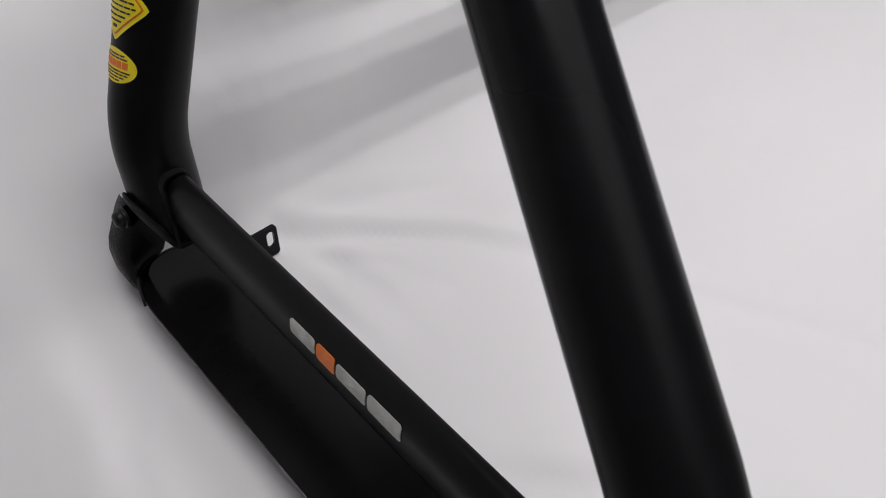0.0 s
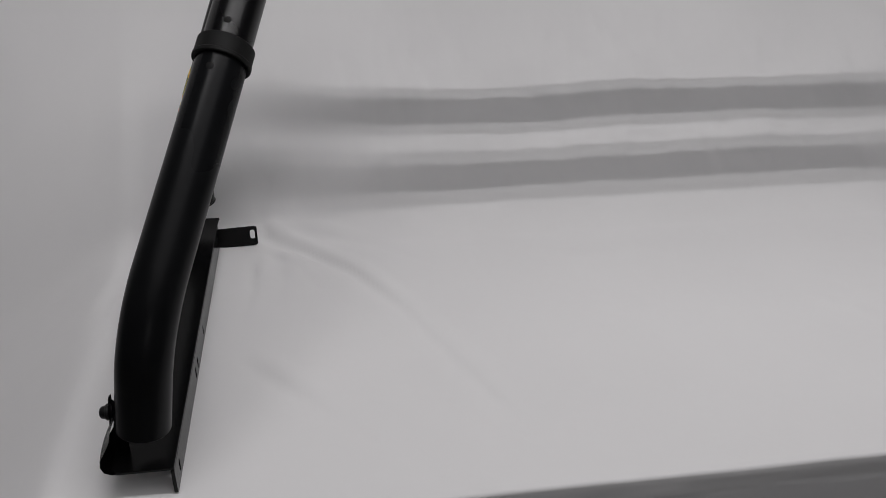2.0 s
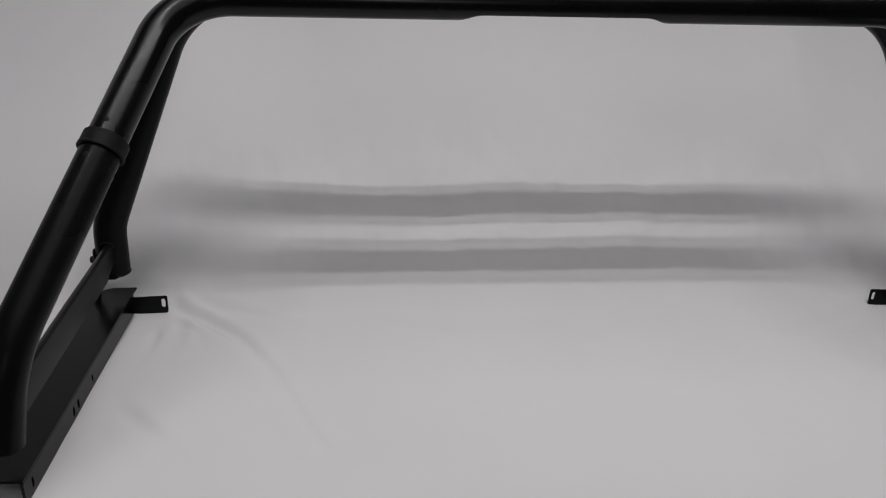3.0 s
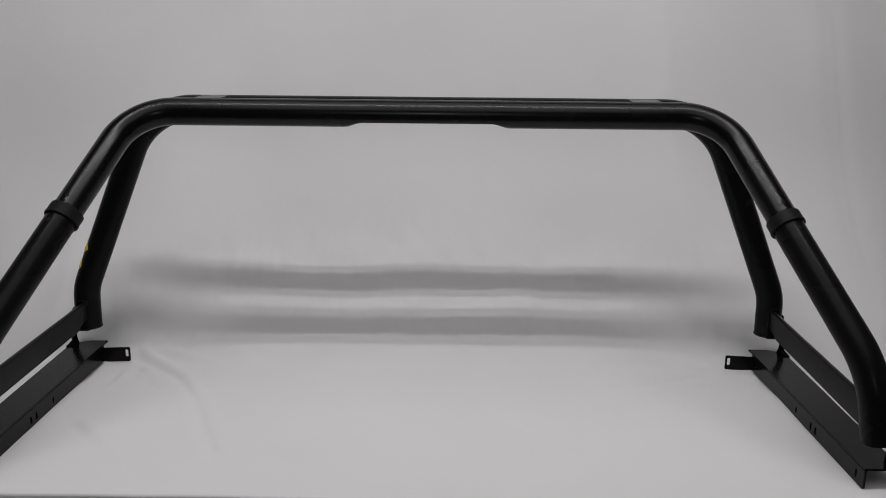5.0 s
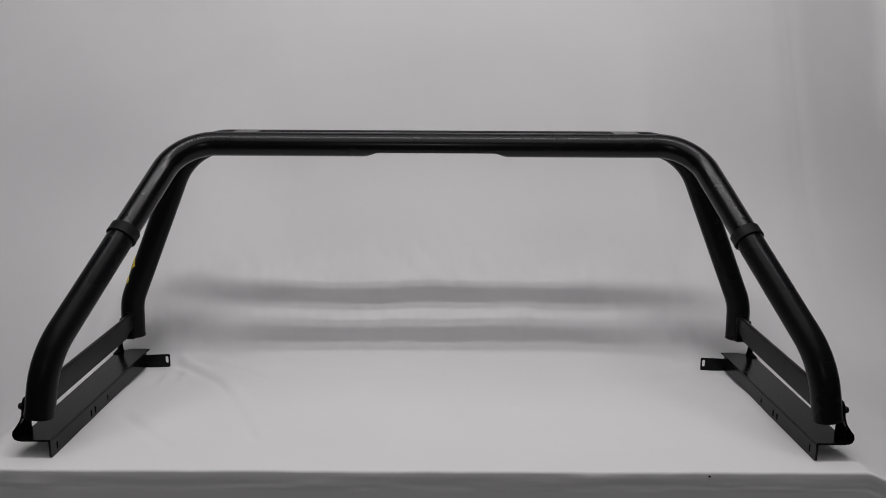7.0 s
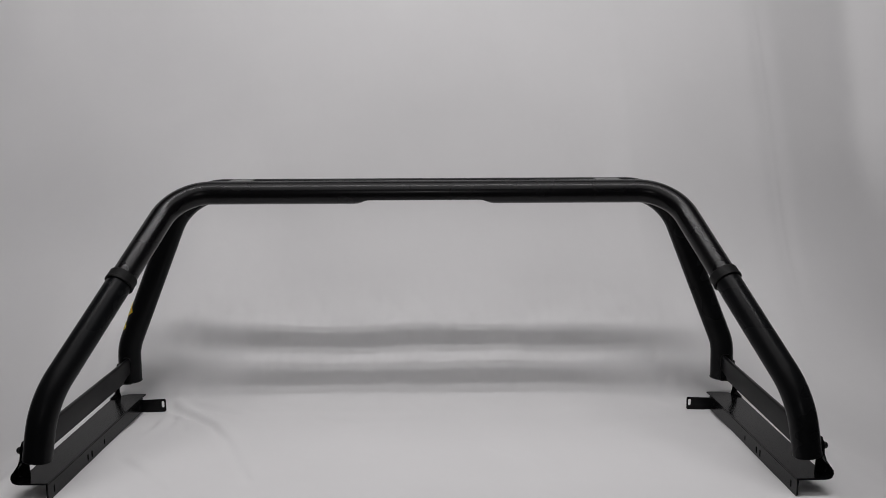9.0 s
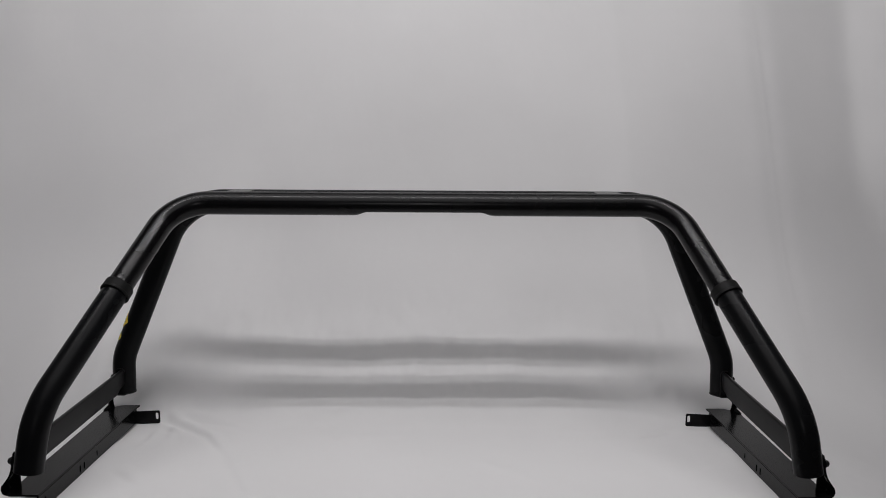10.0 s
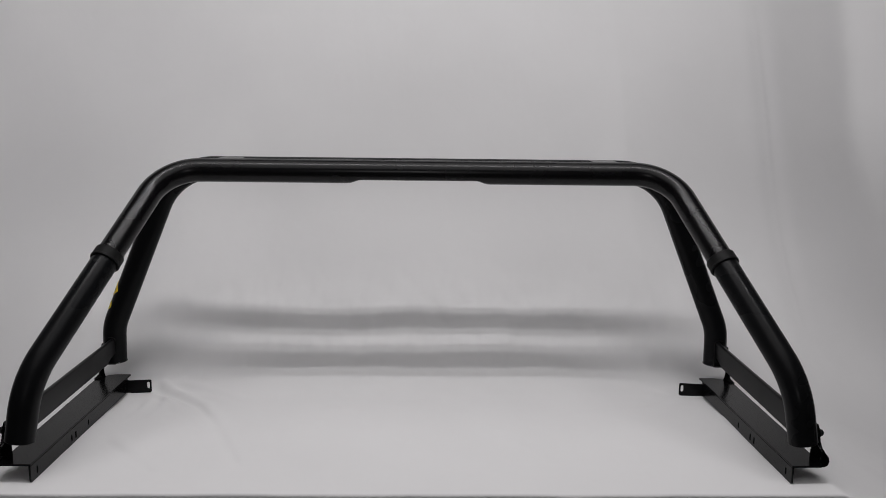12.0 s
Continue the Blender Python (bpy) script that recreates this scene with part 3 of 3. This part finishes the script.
    for y, shave in ((0.030, 0.0), (0.12, 0.0), (0.24, 0.0), (0.36, 0.0), (0.448, 0.0), (0.464, 0.010), (0.503, 0.016)):
        loops.append([bm.verts.new((BAR_X * side + x * side, y, max(z, lo + shave) - (0.009 * (0.503 - y) if side > 0 else 0.0))) for x, z in prof])
    n = len(prof)
    for a, b in zip(loops[:-1], loops[1:]):
        for k in range(n):
            bm.faces.new((a[k], a[(k + 1) % n], b[(k + 1) % n], b[k]))
    bm.faces.new(loops[0])
    bm.faces.new(loops[-1])
    bar = part("side_bar", bm, BAR_BLACK, roll_bar, "flat black steel bar with a rounded top joining front and rear legs")
    bracket(side, False)
    bracket(side, True)

    # rubber gasket where the bar enters the rear leg
    g_out = rounded_rect(-0.0120, BAR_LOW - 0.012, 0.0120, BAR_HIGH + 0.0022, 0.0105, 6, (1, 1, 0, 0))
    g_in = rounded_rect(-0.0097, BAR_LOW - 0.013, 0.0097, BAR_HIGH + 0.0002, 0.0065, 6, (1, 1, 0, 0))
    bm = bmesh.new()
    a = [bm.verts.new((BAR_X * side + x, 0.494, z)) for x, z in g_out]
    b = [bm.verts.new((BAR_X * side + x, 0.494, z)) for x, z in g_in]
    c = [bm.verts.new((BAR_X * side + x, 0.512, z)) for x, z in g_out]
    for k in range(len(a) - 1):
        bm.faces.new((a[k], a[k + 1], b[k + 1], b[k]))
        bm.faces.new((a[k], c[k], c[k + 1], a[k + 1]))
    part("gasket", bm, RUBBER, bar)


# ---- stickers on the outer side of one rear leg, and the maker's mark on the bar ----
def leg_patch(outline, s_mid, angle_mid, lift, mat, name, parent, label=""):
    """A thin piece of vinyl bent round the rear leg. outline: (arc, height) pairs in metres about its middle."""
    a, b = Vector(flip(REAR_BEND)), Vector(flip(REAR_TOP))
    d = (b - a).normalized()
    front = (Vector((0, -1, 0)) - d * Vector((0, -1, 0)).dot(d)).normalized()
    outward = d.cross(front).normalized()
    if outward.x > 0:
        outward = -outward
    bm = bmesh.new()
    vs = [bm.verts.new((u, v, 0)) for u, v in outline]
    edges = [bm.edges.new((vs[i], vs[(i + 1) % len(vs)])) for i in range(len(vs))]
    bmesh.ops.triangle_fill(bm, use_beauty=True, edges=edges)
    for step in range(2):
        bmesh.ops.subdivide_edges(bm, edges=[e for e in bm.edges if e.calc_length() > 0.006], cuts=2, use_grid_fill=True)
    bmesh.ops.triangulate(bm, faces=bm.faces[:])
    low = list(bm.faces)
    grown = bmesh.ops.extrude_face_region(bm, geom=low)
    bmesh.ops.translate(bm, verts=[g for g in grown["geom"] if isinstance(g, bmesh.types.BMVert)], vec=(0, 0, 0.0003))
    for v in bm.verts:
        ang = angle_mid + v.co.x / R_REAR
        n = front * math.cos(ang) + outward * math.sin(ang)
        v.co = a + d * (s_mid + v.co.y) + n * (R_REAR + lift + v.co.z)
    return part(name, bm, mat, parent, label)


def diamond(h, cut=0.12):
    pts = [(h, 0), (0, h), (-h, 0), (0, -h)]
    out = []
    for i in range(4):
        p, q, r = Vector(pts[i - 1]), Vector(pts[i]), Vector(pts[(i + 1) % 4])
        out += [tuple(q.lerp(p, cut)), tuple(q.lerp(p, cut * 0.3).lerp(q.lerp(r, cut * 0.3), 0.5)), tuple(q.lerp(r, cut))]
    return out


def oval(a, b, n=28):
    return [(a * math.cos(2 * math.pi * k / n), b * math.sin(2 * math.pi * k / n)) for k in range(n)]


def bar_strip(u0, u1, v, h):
    return [(u0, v - h), (u1, v - h), (u1, v + h), (u0, v + h)]


S_DIA, S_OVAL, A_DIA, A_OVAL = 0.0930, 0.0500, radians(88), radians(87.5)
sticker = leg_patch(diamond(0.0265), S_DIA, A_DIA, 0.0002, YELLOW, "warning_sticker", roll_bar, "yellow diamond sticker with fine black print")
rim = leg_patch(diamond(0.0228), S_DIA, A_DIA, 0.0005, ORANGE, "sticker_field", sticker, "orange inner field")
leg_patch(diamond(0.0212), S_DIA, A_DIA, 0.0008, YELLOW, "sticker_centre", sticker)
rnd = random.Random(5)


def print_row(v, half, h, s_mid, a_mid, lift, parent):
    """A line of unreadable print as short bars."""
    u = -half
    while u < half - 0.002:
        w = min(half - u, rnd.uniform(0.0025, 0.0075))
        leg_patch(bar_strip(u, u + w, v, h), s_mid, a_mid, lift, INK, "print_bar", parent)
        u += w + 0.0009


for k in range(9):
    v = -0.0155 + 0.0036 * k
    print_row(v, 0.0180 - abs(v), 0.0010 if k in (0, 7) else 0.0006, S_DIA, A_DIA, 0.0011, sticker)
sticker = leg_patch(oval(0.0205, 0.0122), S_OVAL, A_OVAL, 0.0002, YELLOW, "oval_sticker", roll_bar, "yellow oval sticker with orange word and fine print")
for u in (-0.0135, -0.0080, -0.0025, 0.0030, 0.0085):
    leg_patch(bar_strip(u, u + 0.0045, 0.0018, 0.0024), S_OVAL, A_OVAL, 0.0005, ORANGE, "print_word", sticker)
for v, w in ((0.0082, 0.0105), (0.0060, 0.0130), (-0.0030, 0.0155), (-0.0052, 0.0140), (-0.0074, 0.0110), (-0.0096, 0.0070)):
    print_row(v, w, 0.0005, S_OVAL, A_OVAL, 0.0005, sticker)

# maker's mark as plain shapes on the outer face of one side bar
mark_y = 0.3285
for w, tall, mat, label in ((0.027, 0.0056, SILVER, "pale sticker block on the side bar"), (0.019, 0.0062, ORANGE, "orange sticker block on the side bar"),
                            (0.029, 0.0056, SILVER, "pale sticker block on the side bar"), (0.031, 0.0062, SILVER, "pale sticker block on the side bar")):
    bm = outline_plate(rounded_rect(0, -tall, w, tall, 0.0024, 4), [], 0.0006, pose(0, 0, 0), 0)
    bmesh.ops.subdivide_edges(bm, edges=[e for e in bm.edges if e.calc_length() > 0.006], cuts=3)
    for v in bm.verts:
        # laid over the shoulder between the bar's side and its rounded top
        up, out = v.co.y + 0.0024, 0.0004 + v.co.z
        a = max(0.0, up) / 0.0165
        v.co = Vector((-BAR_X + 0.0045 - (0.014 + out) * math.cos(a), mark_y - v.co.x, 0.1290 + min(0.0, up) + (0.0192 + out) * math.sin(a)))
    part("mark_shape", bm, mat, roll_bar, label, smooth=False)
    mark_y -= w + 0.0022
